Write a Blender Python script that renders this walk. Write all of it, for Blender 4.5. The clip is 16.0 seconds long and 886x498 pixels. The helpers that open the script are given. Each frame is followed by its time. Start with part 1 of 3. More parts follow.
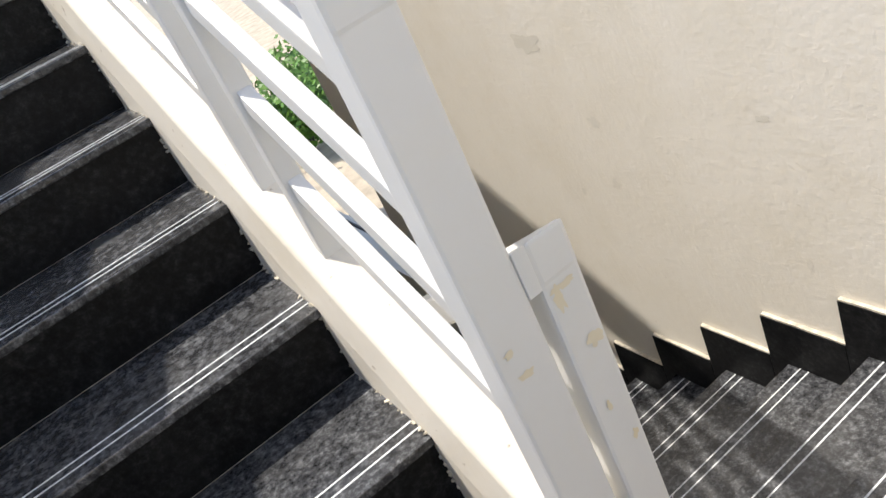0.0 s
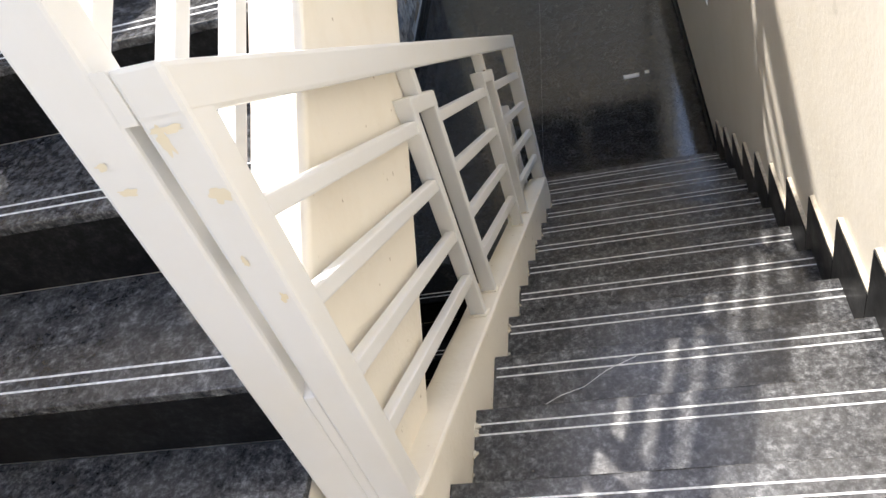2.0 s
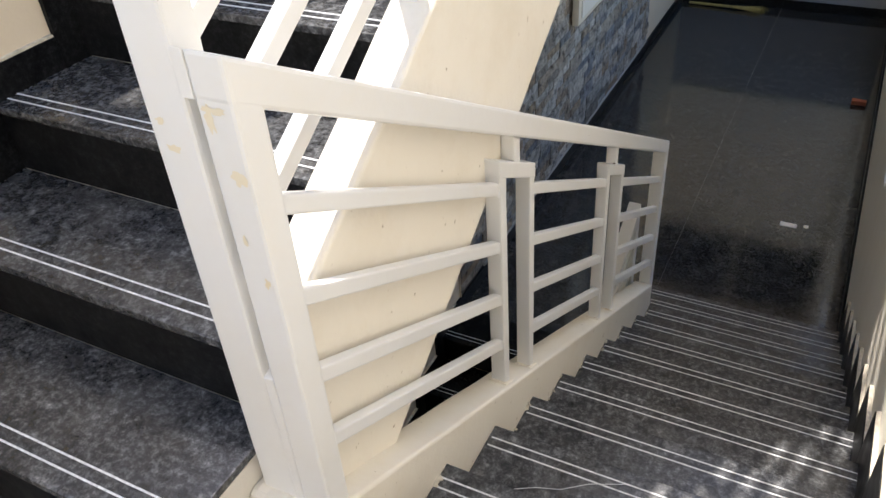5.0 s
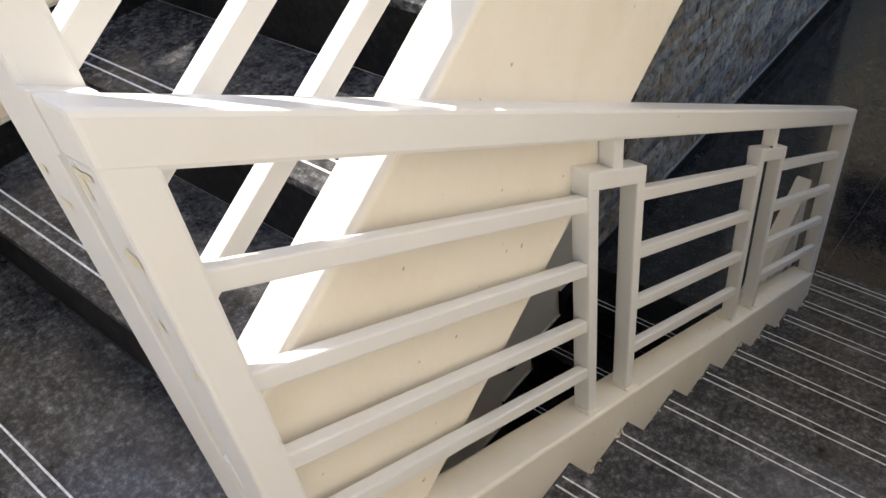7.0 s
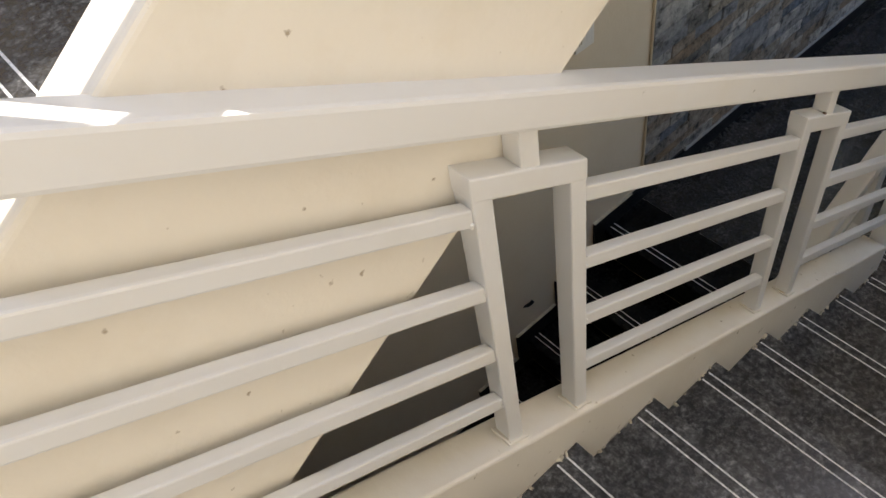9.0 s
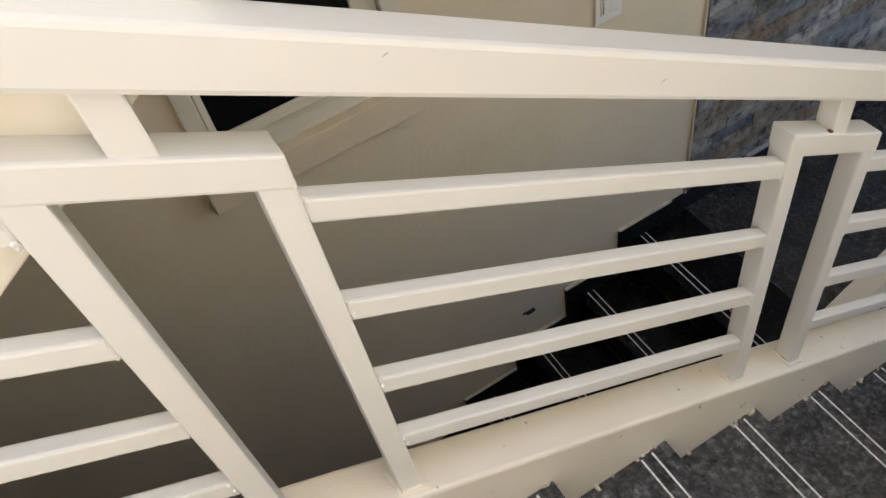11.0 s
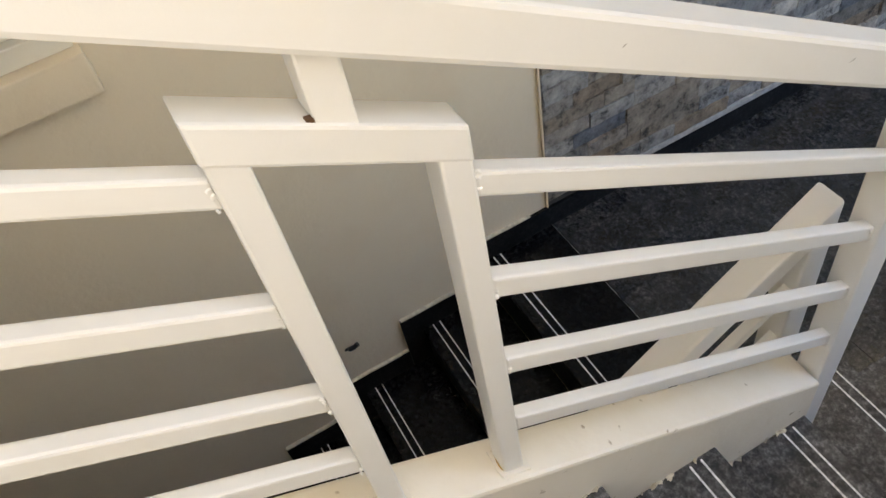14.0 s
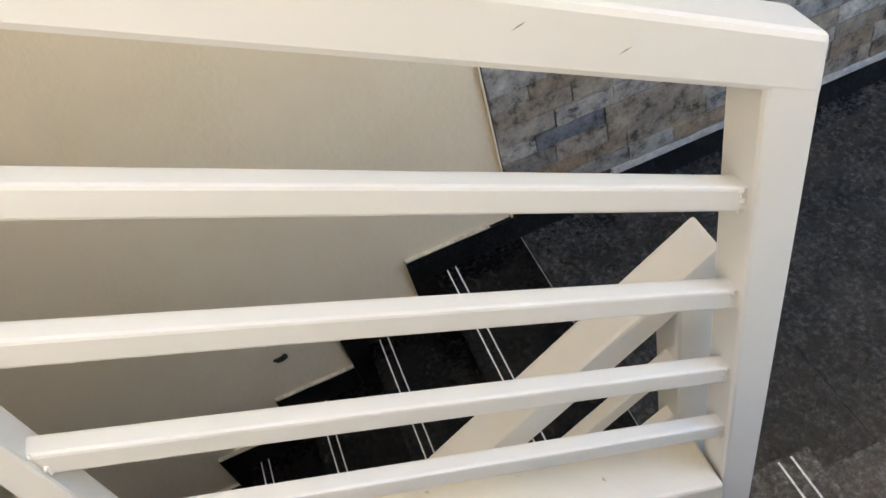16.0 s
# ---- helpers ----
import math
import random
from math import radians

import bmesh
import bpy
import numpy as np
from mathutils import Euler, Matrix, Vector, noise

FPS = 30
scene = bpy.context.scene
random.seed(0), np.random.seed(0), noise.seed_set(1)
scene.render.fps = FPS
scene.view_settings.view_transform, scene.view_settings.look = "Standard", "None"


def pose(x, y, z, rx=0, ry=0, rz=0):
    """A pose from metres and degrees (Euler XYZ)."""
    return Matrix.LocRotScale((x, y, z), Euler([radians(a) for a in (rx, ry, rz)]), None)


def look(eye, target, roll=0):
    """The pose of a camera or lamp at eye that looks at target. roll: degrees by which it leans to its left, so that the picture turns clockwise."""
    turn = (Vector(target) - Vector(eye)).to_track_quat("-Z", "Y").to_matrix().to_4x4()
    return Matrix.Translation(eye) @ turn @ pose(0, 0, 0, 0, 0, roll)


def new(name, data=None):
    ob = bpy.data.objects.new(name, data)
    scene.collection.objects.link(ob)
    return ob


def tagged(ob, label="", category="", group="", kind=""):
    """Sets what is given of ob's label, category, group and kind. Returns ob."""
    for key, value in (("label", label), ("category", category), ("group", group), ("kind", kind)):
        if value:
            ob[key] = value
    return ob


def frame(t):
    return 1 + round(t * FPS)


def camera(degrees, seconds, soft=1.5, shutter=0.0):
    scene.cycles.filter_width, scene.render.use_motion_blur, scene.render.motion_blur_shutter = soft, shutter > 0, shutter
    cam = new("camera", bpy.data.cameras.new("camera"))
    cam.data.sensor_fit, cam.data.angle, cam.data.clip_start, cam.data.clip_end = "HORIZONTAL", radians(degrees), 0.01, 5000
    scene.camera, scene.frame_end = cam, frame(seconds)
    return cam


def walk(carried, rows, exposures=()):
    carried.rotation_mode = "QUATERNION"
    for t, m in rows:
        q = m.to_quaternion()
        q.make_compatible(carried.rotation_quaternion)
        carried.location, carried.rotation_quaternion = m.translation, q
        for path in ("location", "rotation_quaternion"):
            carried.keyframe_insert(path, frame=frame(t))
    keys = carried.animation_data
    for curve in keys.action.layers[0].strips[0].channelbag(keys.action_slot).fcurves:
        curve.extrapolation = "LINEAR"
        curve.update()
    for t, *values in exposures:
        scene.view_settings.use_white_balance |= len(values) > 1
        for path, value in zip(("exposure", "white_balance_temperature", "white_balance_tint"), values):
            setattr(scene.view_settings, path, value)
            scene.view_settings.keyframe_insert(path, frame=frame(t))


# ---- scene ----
cam = camera(58.0, 16.0)
METRES, EYE, TILT, LEAN, TURN = 4.5, 1.5, -28.65, 25.62, -37.72
PATH = [
    (0, (-0.374, -1.089, 1.668), (0.266, 0.557, 0.73), -26.0),
    (0.5, (-0.201, -1.109, 1.634), (0.208, 0.505, 0.525), -25.8),
    (1, (0.052, -1.071, 1.578), (0.139, 0.508, 0.354), -27.2),
    (1.5, (0.339, -1.058, 1.56), (0.098, 0.453, 0.272), -25.1),
    (2, (0.478, -1.054, 1.531), (0.009, 0.362, 0.198), -20.5),
    (2.5, (0.565, -1.033, 1.549), (-0.047, 0.319, 0.208), -16.4),
    (3, (0.624, -1.006, 1.569), (-0.069, 0.345, 0.267), -14.7),
    (3.5, (0.671, -1.005, 1.57), (-0.032, 0.359, 0.288), -12.1),
    (4, (0.741, -1.06, 1.573), (0.005, 0.337, 0.346), -9.9),
    (4.5, (0.732, -1.069, 1.584), (-0.038, 0.333, 0.382), -6.6),
    (5, (0.698, -1.042, 1.574), (-0.091, 0.346, 0.37), -4.5),
    (7.5, (0.649, -0.449, 1.516), (-0.435, 0.488, 0.122), -10.9),
    (8, (0.632, -0.314, 1.511), (-0.437, 0.551, 0.058), -11.7),
    (8.5, (0.624, -0.168, 1.44), (-0.45, 0.613, -0.055), -11.9),
    (11, (0.594, 0.55, 0.962), (-0.612, 0.994, -0.571), -13.5),
    (11.5, (0.579, 0.669, 0.901), (-0.63, 1.137, -0.622), -12.4),
    (12, (0.532, 0.823, 0.777), (-0.669, 1.312, -0.745), -11.7),
    (12.5, (0.527, 0.938, 0.73), (-0.675, 1.429, -0.791), -12.0),
    (13, (0.562, 1.087, 0.592), (-0.652, 1.552, -0.928), -13.0),
    (13.5, (0.578, 1.189, 0.558), (-0.647, 1.637, -0.958), -13.4),
    (14, (0.538, 1.334, 0.439), (-0.683, 1.755, -1.088), -13.2),
    (14.5, (0.514, 1.452, 0.419), (-0.721, 1.837, -1.106), -13.8),
    (15, (0.531, 1.613, 0.3), (-0.724, 1.955, -1.219), -14.7),
    (15.5, (0.542, 1.773, 0.252), (-0.755, 2.051, -1.245), -16.6),
    (16, (0.506, 1.909, 0.108), (-0.823, 2.057, -1.379), -18.7),
]
EXPOSURES = [(0.0, 0.74, 6750, 11), (0.5, 0.98, 6950, 12), (1.0, 1.5, 6750, 12), (2.0, 1.55, 6750, 12), (3.5, 1.52, 6750, 13), (5.0, 1.47, 6750, 12), (7.5, 1.2, 7050, 13), (8.5, 1.2, 7150, 13), (11.0, 1.85, 7050, 12), (12.5, 2.25, 7150, 12), (14.0, 2.45, 7300, 12), (16.0, 2.8, 7330, 12)]
walk(cam, [(t, look(eye, target, roll)) for t, eye, target, roll in PATH], EXPOSURES)

# ---- light ----
world = bpy.data.worlds.new("sky")
scene.world = world
world.use_nodes = True
wn = world.node_tree.nodes
sky = wn.new("ShaderNodeTexSky")
sky.sky_type = "NISHITA"
sky.sun_disc = False
SUN_TO = Vector((-1.1, 1.4, 3.6)).normalized()
sky.sun_elevation = math.asin(SUN_TO.z)
sky.sun_rotation = math.atan2(SUN_TO.x, SUN_TO.y)
world.node_tree.links.new(sky.outputs[0], wn["Background"].inputs[0])
wn["Background"].inputs[1].default_value = 0.15
sun = new("sun", bpy.data.lights.new("sun", "SUN"))
sun.data.energy = 3.3
sun.data.angle = radians(0.6)
sun.data.color = (1.0, 0.965, 0.91)
sun.rotation_mode = "QUATERNION"
sun.rotation_quaternion = SUN_TO.to_track_quat("Z", "Y")
sun.location = (-3, 4, 9)

# ---- materials ----


def material(name, rough=0.5, spec=0.5):
    m = bpy.data.materials.new(name)
    m.use_nodes = True
    n, l = m.node_tree.nodes, m.node_tree.links
    b = n["Principled BSDF"]
    b.inputs["Roughness"].default_value = rough
    b.inputs["Specular IOR Level"].default_value = spec
    return m, n, l, b


def coords(n, l, scale=1.0):
    g = n.new("ShaderNodeNewGeometry")
    mp = n.new("ShaderNodeMapping")
    mp.inputs["Scale"].default_value = (scale, scale, scale)
    l.new(g.outputs["Position"], mp.inputs[0])
    return mp.outputs[0]


def noise_tex(n, l, vec, scale, detail=4, rough=0.6):
    t = n.new("ShaderNodeTexNoise")
    t.inputs["Scale"].default_value = scale
    t.inputs["Detail"].default_value = detail
    t.inputs["Roughness"].default_value = rough
    l.new(vec, t.inputs["Vector"])
    return t.outputs["Fac"]


def ramp(n, l, fac, stops):
    r = n.new("ShaderNodeValToRGB")
    e = r.color_ramp.elements
    e[0].position, e[0].color = stops[0][0], (*stops[0][1], 1)
    e[1].position, e[1].color = stops[-1][0], (*stops[-1][1], 1)
    for p, c in stops[1:-1]:
        x = e.new(p)
        x.color = (*c, 1)
    l.new(fac, r.inputs[0])
    return r.outputs[0]


def mix(n, l, fac, a, b, mode="MIX"):
    x = n.new("ShaderNodeMix")
    x.data_type, x.blend_type = "RGBA", mode
    for sock, v in ((x.inputs["Factor"], fac), (x.inputs["A"], a), (x.inputs["B"], b)):
        if hasattr(v, "is_output"):
            l.new(v, sock)
        else:
            sock.default_value = v if not isinstance(v, tuple) else (*v, 1)
    return x.outputs["Result"]


def bump(n, l, b, height, strength, distance):
    k = n.new("ShaderNodeBump")
    k.inputs["Strength"].default_value = strength
    k.inputs["Distance"].default_value = distance
    l.new(height, k.inputs["Height"])
    l.new(k.outputs[0], b.inputs["Normal"])


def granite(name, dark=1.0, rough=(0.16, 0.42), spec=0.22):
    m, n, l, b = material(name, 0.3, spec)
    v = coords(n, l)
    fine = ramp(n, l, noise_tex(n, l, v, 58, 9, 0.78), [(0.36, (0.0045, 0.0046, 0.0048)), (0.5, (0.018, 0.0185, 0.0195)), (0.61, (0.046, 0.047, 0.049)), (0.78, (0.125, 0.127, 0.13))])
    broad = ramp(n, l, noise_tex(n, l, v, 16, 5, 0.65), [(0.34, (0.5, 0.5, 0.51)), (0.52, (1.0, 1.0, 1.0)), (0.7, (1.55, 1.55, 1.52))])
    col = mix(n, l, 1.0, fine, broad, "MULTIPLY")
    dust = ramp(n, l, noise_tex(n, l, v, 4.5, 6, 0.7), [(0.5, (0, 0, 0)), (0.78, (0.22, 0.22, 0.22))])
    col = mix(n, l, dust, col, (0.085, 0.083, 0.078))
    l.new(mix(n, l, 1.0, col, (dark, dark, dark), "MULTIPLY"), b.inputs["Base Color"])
    rg = n.new("ShaderNodeMapRange")
    rg.inputs["From Min"].default_value, rg.inputs["From Max"].default_value = 0.3, 0.7
    rg.inputs["To Min"].default_value, rg.inputs["To Max"].default_value = rough
    l.new(noise_tex(n, l, v, 7, 5, 0.7), rg.inputs["Value"])
    l.new(rg.outputs[0], b.inputs["Roughness"])
    bump(n, l, b, noise_tex(n, l, v, 60, 4), 0.12, 0.002)
    return m


def paint(name, base, stain, rough=0.55, relief=0.25, grain=55, spots=0.0):
    m, n, l, b = material(name, rough, 0.4)
    v = coords(n, l)
    f = ramp(n, l, noise_tex(n, l, v, 3.2, 6, 0.65), [(0.46, (0, 0, 0)), (0.78, (0.8, 0.8, 0.8))])
    col = mix(n, l, f, base, stain)
    if spots:
        s = ramp(n, l, noise_tex(n, l, v, 38, 3, 0.5), [(0.7, (0, 0, 0)), (0.76, (spots, spots, spots))])
        col = mix(n, l, s, col, (0.3, 0.22, 0.12))
    l.new(col, b.inputs["Base Color"])
    h = mix(n, l, 0.4, noise_tex(n, l, v, grain, 5, 0.6), noise_tex(n, l, v, 9, 4, 0.6))
    bump(n, l, b, h, relief, 0.01)
    return m


def plain(name, col, rough=0.5, metal=0.0, scale=40, vary=0.25):
    m, n, l, b = material(name, rough)
    v = coords(n, l)
    k = ramp(n, l, noise_tex(n, l, v, scale, 5), [(0.3, tuple(c * (1 - vary) for c in col)), (0.7, tuple(min(1, c * (1 + vary)) for c in col))])
    l.new(k, b.inputs["Base Color"])
    b.inputs["Metallic"].default_value = metal
    bump(n, l, b, noise_tex(n, l, v, scale, 4), 0.08, 0.003)
    return m


def stone(name):
    m, n, l, b = material(name, 0.65, 0.35)
    v = coords(n, l)
    oi = n.new("ShaderNodeObjectInfo")
    ge = n.new("ShaderNodeNewGeometry")
    ad = n.new("ShaderNodeMath")
    ad.operation = "ADD"
    l.new(oi.outputs["Random"], ad.inputs[0])
    l.new(ge.outputs["Random Per Island"], ad.inputs[1])
    fr = n.new("ShaderNodeMath")
    fr.operation = "FRACT"
    l.new(ad.outputs[0], fr.inputs[0])
    tone = ramp(n, l, fr.outputs[0], [(0.0, (0.19, 0.185, 0.175)), (0.2, (0.44, 0.435, 0.42)), (0.36, (0.28, 0.225, 0.165)), (0.5, (0.60, 0.595, 0.57)), (0.64, (0.16, 0.185, 0.225)), (0.76, (0.48, 0.48, 0.47)), (0.88, (0.30, 0.23, 0.165)), (1.0, (0.40, 0.36, 0.30))])
    g = ramp(n, l, noise_tex(n, l, v, 17, 9, 0.74), [(0.36, (0.16, 0.16, 0.16)), (0.47, (0.8, 0.785, 0.76)), (0.64, (1.3, 1.27, 1.2))])
    warm = ramp(n, l, noise_tex(n, l, v, 9, 5, 0.7), [(0.5, (0, 0, 0)), (0.72, (0.3, 0.3, 0.3))])
    col = mix(n, l, 1.0, tone, g, "MULTIPLY")
    l.new(mix(n, l, warm, col, (0.23, 0.17, 0.11)), b.inputs["Base Color"])
    bump(n, l, b, mix(n, l, 0.45, noise_tex(n, l, v, 15, 9, 0.72), noise_tex(n, l, v, 48, 6, 0.7)), 1.0, 0.03)
    return m


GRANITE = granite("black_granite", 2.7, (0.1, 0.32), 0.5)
# Darker copy of the tread granite for upright faces: risers and skirting.
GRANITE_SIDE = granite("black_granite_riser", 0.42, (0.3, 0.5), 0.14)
# Shaded copy of the granite: the lower flight's shade is put into its colour.
GRANITE_SHADED = granite("shaded_black_granite", 0.3, (0.12, 0.3), 0.2)
GRANITE_FLOOR = granite("polished_floor_granite", 1.4, (0.04, 0.11), 0.7)
CREAM = paint("cream_wall_paint", (0.80, 0.75, 0.655), (0.74, 0.68, 0.565), 0.6, 0.3, 45, 0.12)
BEIGE = paint("beige_wall_paint", (0.76, 0.655, 0.49), (0.71, 0.595, 0.43), 0.6, 0.3, 50)
CURB = paint("cream_kerb_paint", (0.82, 0.765, 0.66), (0.73, 0.655, 0.52), 0.5, 0.18, 60, 0.75)
RAIL = paint("ivory_enamel", (0.765, 0.758, 0.735), (0.745, 0.72, 0.66), 0.3, 0.08, 30)
TRIM = paint("window_paint", (0.74, 0.70, 0.60), (0.68, 0.62, 0.5), 0.4, 0.1)
LINE = plain("white_groove_line", (0.66, 0.67, 0.67), 0.6, 0, 120, 0.35)
GROUT = plain("dark_joint", (0.05, 0.048, 0.045), 0.9)
MORTAR = plain("grey_grout", (0.42, 0.42, 0.41), 0.8)
DARKGLASS = plain("dark_glass", (0.006, 0.0065, 0.007), 0.12)
DARKGLASS.node_tree.nodes["Principled BSDF"].inputs["Specular IOR Level"].default_value = 0.15
GREYPAINT = paint("blue_grey_paint", (0.30, 0.33, 0.37), (0.26, 0.28, 0.31), 0.6, 0.2)
STONE = stone("split_stone")
RUST = plain("rust_stain", (0.45, 0.27, 0.06), 0.7, 0, 60, 0.4)
RUSTDARK = plain("dark_rust", (0.10, 0.045, 0.015), 0.8, 0, 60, 0.4)
BLACKPIPE = plain("black_pipe", (0.02, 0.02, 0.022), 0.4)
SAND = plain("sandy_ground", (0.46, 0.39, 0.29), 0.9, 0, 3, 0.25)
SWITCHMAT = plain("switch_plastic", (0.82, 0.80, 0.74), 0.3, 0, 20, 0.03)
BRICKRED = plain("red_brick_bit", (0.30, 0.09, 0.05), 0.8)
LEAF = plain("leaf", (0.10, 0.22, 0.03), 0.5, 0, 8, 0.5)
PUTTY = plain("rough_putty", (0.55, 0.50, 0.40), 0.9, 0, 50, 0.3)

# ---- mesh helpers ----


def mesh_of(bm, name, mat):
    bmesh.ops.recalc_face_normals(bm, faces=bm.faces)
    me = bpy.data.meshes.new(name)
    bm.to_mesh(me)
    bm.free()
    me.materials.append(mat)
    return me


def part(name, bm, mat, parent=None, label=""):
    ob = new(name, mesh_of(bm, name, mat) if isinstance(bm, bmesh.types.BMesh) else bm)
    if parent:
        ob.parent = parent
    return tagged(ob, label) if label else ob


def add_box(bm, x0, x1, y0, y1, z0, z1, bevel=0.0):
    """A box, its edges rounded by bevel."""
    vs = [bm.verts.new((x, y, z)) for x in (x0, x1) for y in (y0, y1) for z in (z0, z1)]
    fs = [bm.faces.new([vs[i] for i in q]) for q in ((0, 1, 3, 2), (4, 6, 7, 5), (0, 4, 5, 1), (2, 3, 7, 6), (0, 2, 6, 4), (1, 5, 7, 3))]
    if bevel:
        es = list({e for f in fs for e in f.edges})
        bmesh.ops.bevel(bm, geom=es, offset=bevel, segments=2, affect="EDGES", profile=0.6)
    return bm


def box(x0, x1, y0, y1, z0, z1, bevel=0.0):
    return add_box(bmesh.new(), x0, x1, y0, y1, z0, z1, bevel)


def prism(outline, x0, x1, bevel=0.0):
    """An outline of (y, z) pushed from x0 to x1."""
    bm = bmesh.new()
    a = [bm.verts.new((x0, y, z)) for y, z in outline]
    b = [bm.verts.new((x1, y, z)) for y, z in outline]
    bm.faces.new(a)
    bm.faces.new(b[::-1])
    k = len(outline)
    for i in range(k):
        bm.faces.new((a[i], b[i], b[(i + 1) % k], a[(i + 1) % k]))
    bmesh.ops.recalc_face_normals(bm, faces=bm.faces)
    if bevel:
        bmesh.ops.bevel(bm, geom=list(bm.edges), offset=bevel, segments=2, affect="EDGES", profile=0.6)
    return bm


def roughen(bm, amount, scale=9.0, cuts=0):
    if cuts:
        bmesh.ops.subdivide_edges(bm, edges=list(bm.edges), cuts=cuts, use_grid_fill=True)
    for v in bm.verts:
        v.co += noise.noise_vector(v.co * scale) * amount
    return bm


def setting(name, bm, mat, label, category):
    return tagged(part(name, bm, mat), label, category, kind="structure")


def empty(name, label, category, kind="", group="", at=(0, 0, 0)):
    ob = new(name)
    ob.location = at
    return tagged(ob, label, category, group, kind)


# ---- plan ----
XE, XW = 1.03, -1.12            # faces of the two side walls
TA, HA = 0.28, 0.163            # the flight walked down
TU, HU = 0.30, 0.18            # the flight up
TB, HB = 0.285, 0.187            # the next flight down
L0, L1, L2 = 0.22, -1.793, -3.7   # landings
Y_END = 8.1

# ---- walls, floors ----
e = new("wall_east")
tagged(e, "sunlit cream plastered stair wall with a low window opening", "wall", kind="structure")
O0, O1, OS, OH = 3.1, 8.0, -0.85, 2.44
part("wall_panel", box(XE, XE + 0.22, -2.3, O0, -4.0, 3.4), CREAM, e)
part("wall_panel", box(XE, XE + 0.22, O0, O1, -4.0, OS), CREAM, e)
part("wall_panel", box(XE, XE + 0.22, O0, O1, OH, 3.4), CREAM, e)
part("wall_panel", box(XE, XE + 0.22, O1, Y_END + 0.2, -4.0, 3.4), CREAM, e)
w = new("wall_west")
tagged(w, "beige painted stair wall with a small window", "wall", kind="structure")
W0, W1, WB, WT = 0.585, 1.215, -0.45, 0.42
part("wall_panel", box(XW - 0.2, XW, -2.3, -0.25, -4.0, 1.2), BEIGE, w)
part("wall_panel", box(XW - 0.2, XW, -0.25, W0, -4.0, 1.7), BEIGE, w)
part("wall_panel", box(XW - 0.2, XW, W0, W1, -4.0, WB), BEIGE, w)
part("wall_panel", box(XW - 0.2, XW, W0, W1, WT, 1.7), BEIGE, w)
part("wall_panel", box(XW - 0.2, XW, W1, Y_END + 0.2, -4.0, 1.7), BEIGE, w)
# Unseen sloping top, shaped to keep sun off the wall side of the treads.
part("wall_panel", prism([(0.8, 1.7), (Y_END + 0.2, 1.7), (Y_END + 0.2, 4.6), (3.6, 4.6), (0.88, 2.95), (0.8, 1.72)], XW - 0.2, XW), CREAM, w, "unseen parapet top, sloped to shade the treads")
setting("wall_north", box(XW - 0.2, XE + 0.22, Y_END, Y_END + 0.2, -4.0, 3.4), CREAM, "pale cream end wall of the lower hall", "wall")
# Dado and ledge added so the floor reflects a blue-grey band.
setting("dado", box(XW, XE, Y_END - 0.02, Y_END, L1 + 0.1, -0.76, 0.004), GREYPAINT, "blue-grey dado added for the floor reflection", "wall")
setting("trim", box(XW, XE, Y_END - 0.045, Y_END, -0.758, -0.715, 0.005), TRIM, "pale ledge added above the dado", "trim")
# Unseen dark band, added so the floor reflects darkness above the wall.
band_root = empty("dark_band", "unseen dark glazed band added for the floor reflection", "window", kind="structure", at=(0, Y_END, 1.2))
for name, bm in (("window_frame", box(XW + 0.02, XE - 0.02, -0.03, 0, 0, 0.05, 0.004)), ("window_frame", box(XW + 0.02, XE - 0.02, -0.03, 0, 1.2, 1.25, 0.004)), ("window_frame", box(-0.05, 0.0, -0.03, 0, 0.052, 1.198, 0.004))):
    part(name, bm, TRIM, band_root)
for xa, xb in ((XW + 0.02, -0.052), (0.002, XE - 0.02)):
    part("pane", box(xa, xb, -0.015, -0.004, 0.052, 1.198), DARKGLASS, band_root)
setting("wall_south", box(XW - 0.2, XE + 0.22, -2.5, -2.3, -4.0, 2.3), CREAM, "cream wall behind the upper landing", "wall")
setting("upper_slab", box(XW, XE, 3.06, Y_END, 2.5, 2.7), CREAM, "cream concrete slab over the lower hall", "ceiling")
# Unseen wall, placed to cast the upright shadow edge on the east wall.
up = setting("upper_wall", box(-0.14, 0.02, 3.74, Y_END, 2.7, 5.2), CREAM, "unseen cream wall placed for the upright shadow edge", "wall")
# Unseen canopy, added only to keep sun off the lowest upward treads.
shade = empty("canopy", "unseen canopy added to shade the first upper treads", "canopy", kind="structure", at=(-2.4, 1.8, -3.95))
part("shade_slab", box(-0.75, 0.53, -0.45, 0.24, 10.1, 10.22), CREAM, shade)
part("shade_slab", box(-0.75, 0.3, 0.241, 0.42, 10.1, 10.22), CREAM, shade)
for px in (-0.65, 0.45):
    part("column", box(px - 0.06, px + 0.06, -0.06, 0.06, 0, 10.1), CREAM, shade)
setting("yard", box(XE + 0.22, 40, -30, 60, -3.95, -2.0), SAND, "sunlit sandy yard beside the house", "ground")
setting("ground", box(-400, 400, -400, 400, -4.2, -3.95), SAND, "sunlit sandy ground outside the house", "ground")
setting("floor_upper", box(XW, XE, -2.3, -0.56, L0 - 0.15, L0), GRANITE, "black granite floor of the upper landing", "floor")
setting("floor_bottom", box(XW, XE, -2.3, Y_END, L2 - 0.2, L2), GRANITE_FLOOR, "black granite floor at the foot of the stairs", "floor")
fl = new("floor_hall")
tagged(fl, "polished black granite floor of the lower hall with thin joints", "floor", kind="structure")
part("floor_bed", box(XW, XE, 2.8, Y_END, L1 - 0.2, L1 - 0.004), MORTAR, fl)
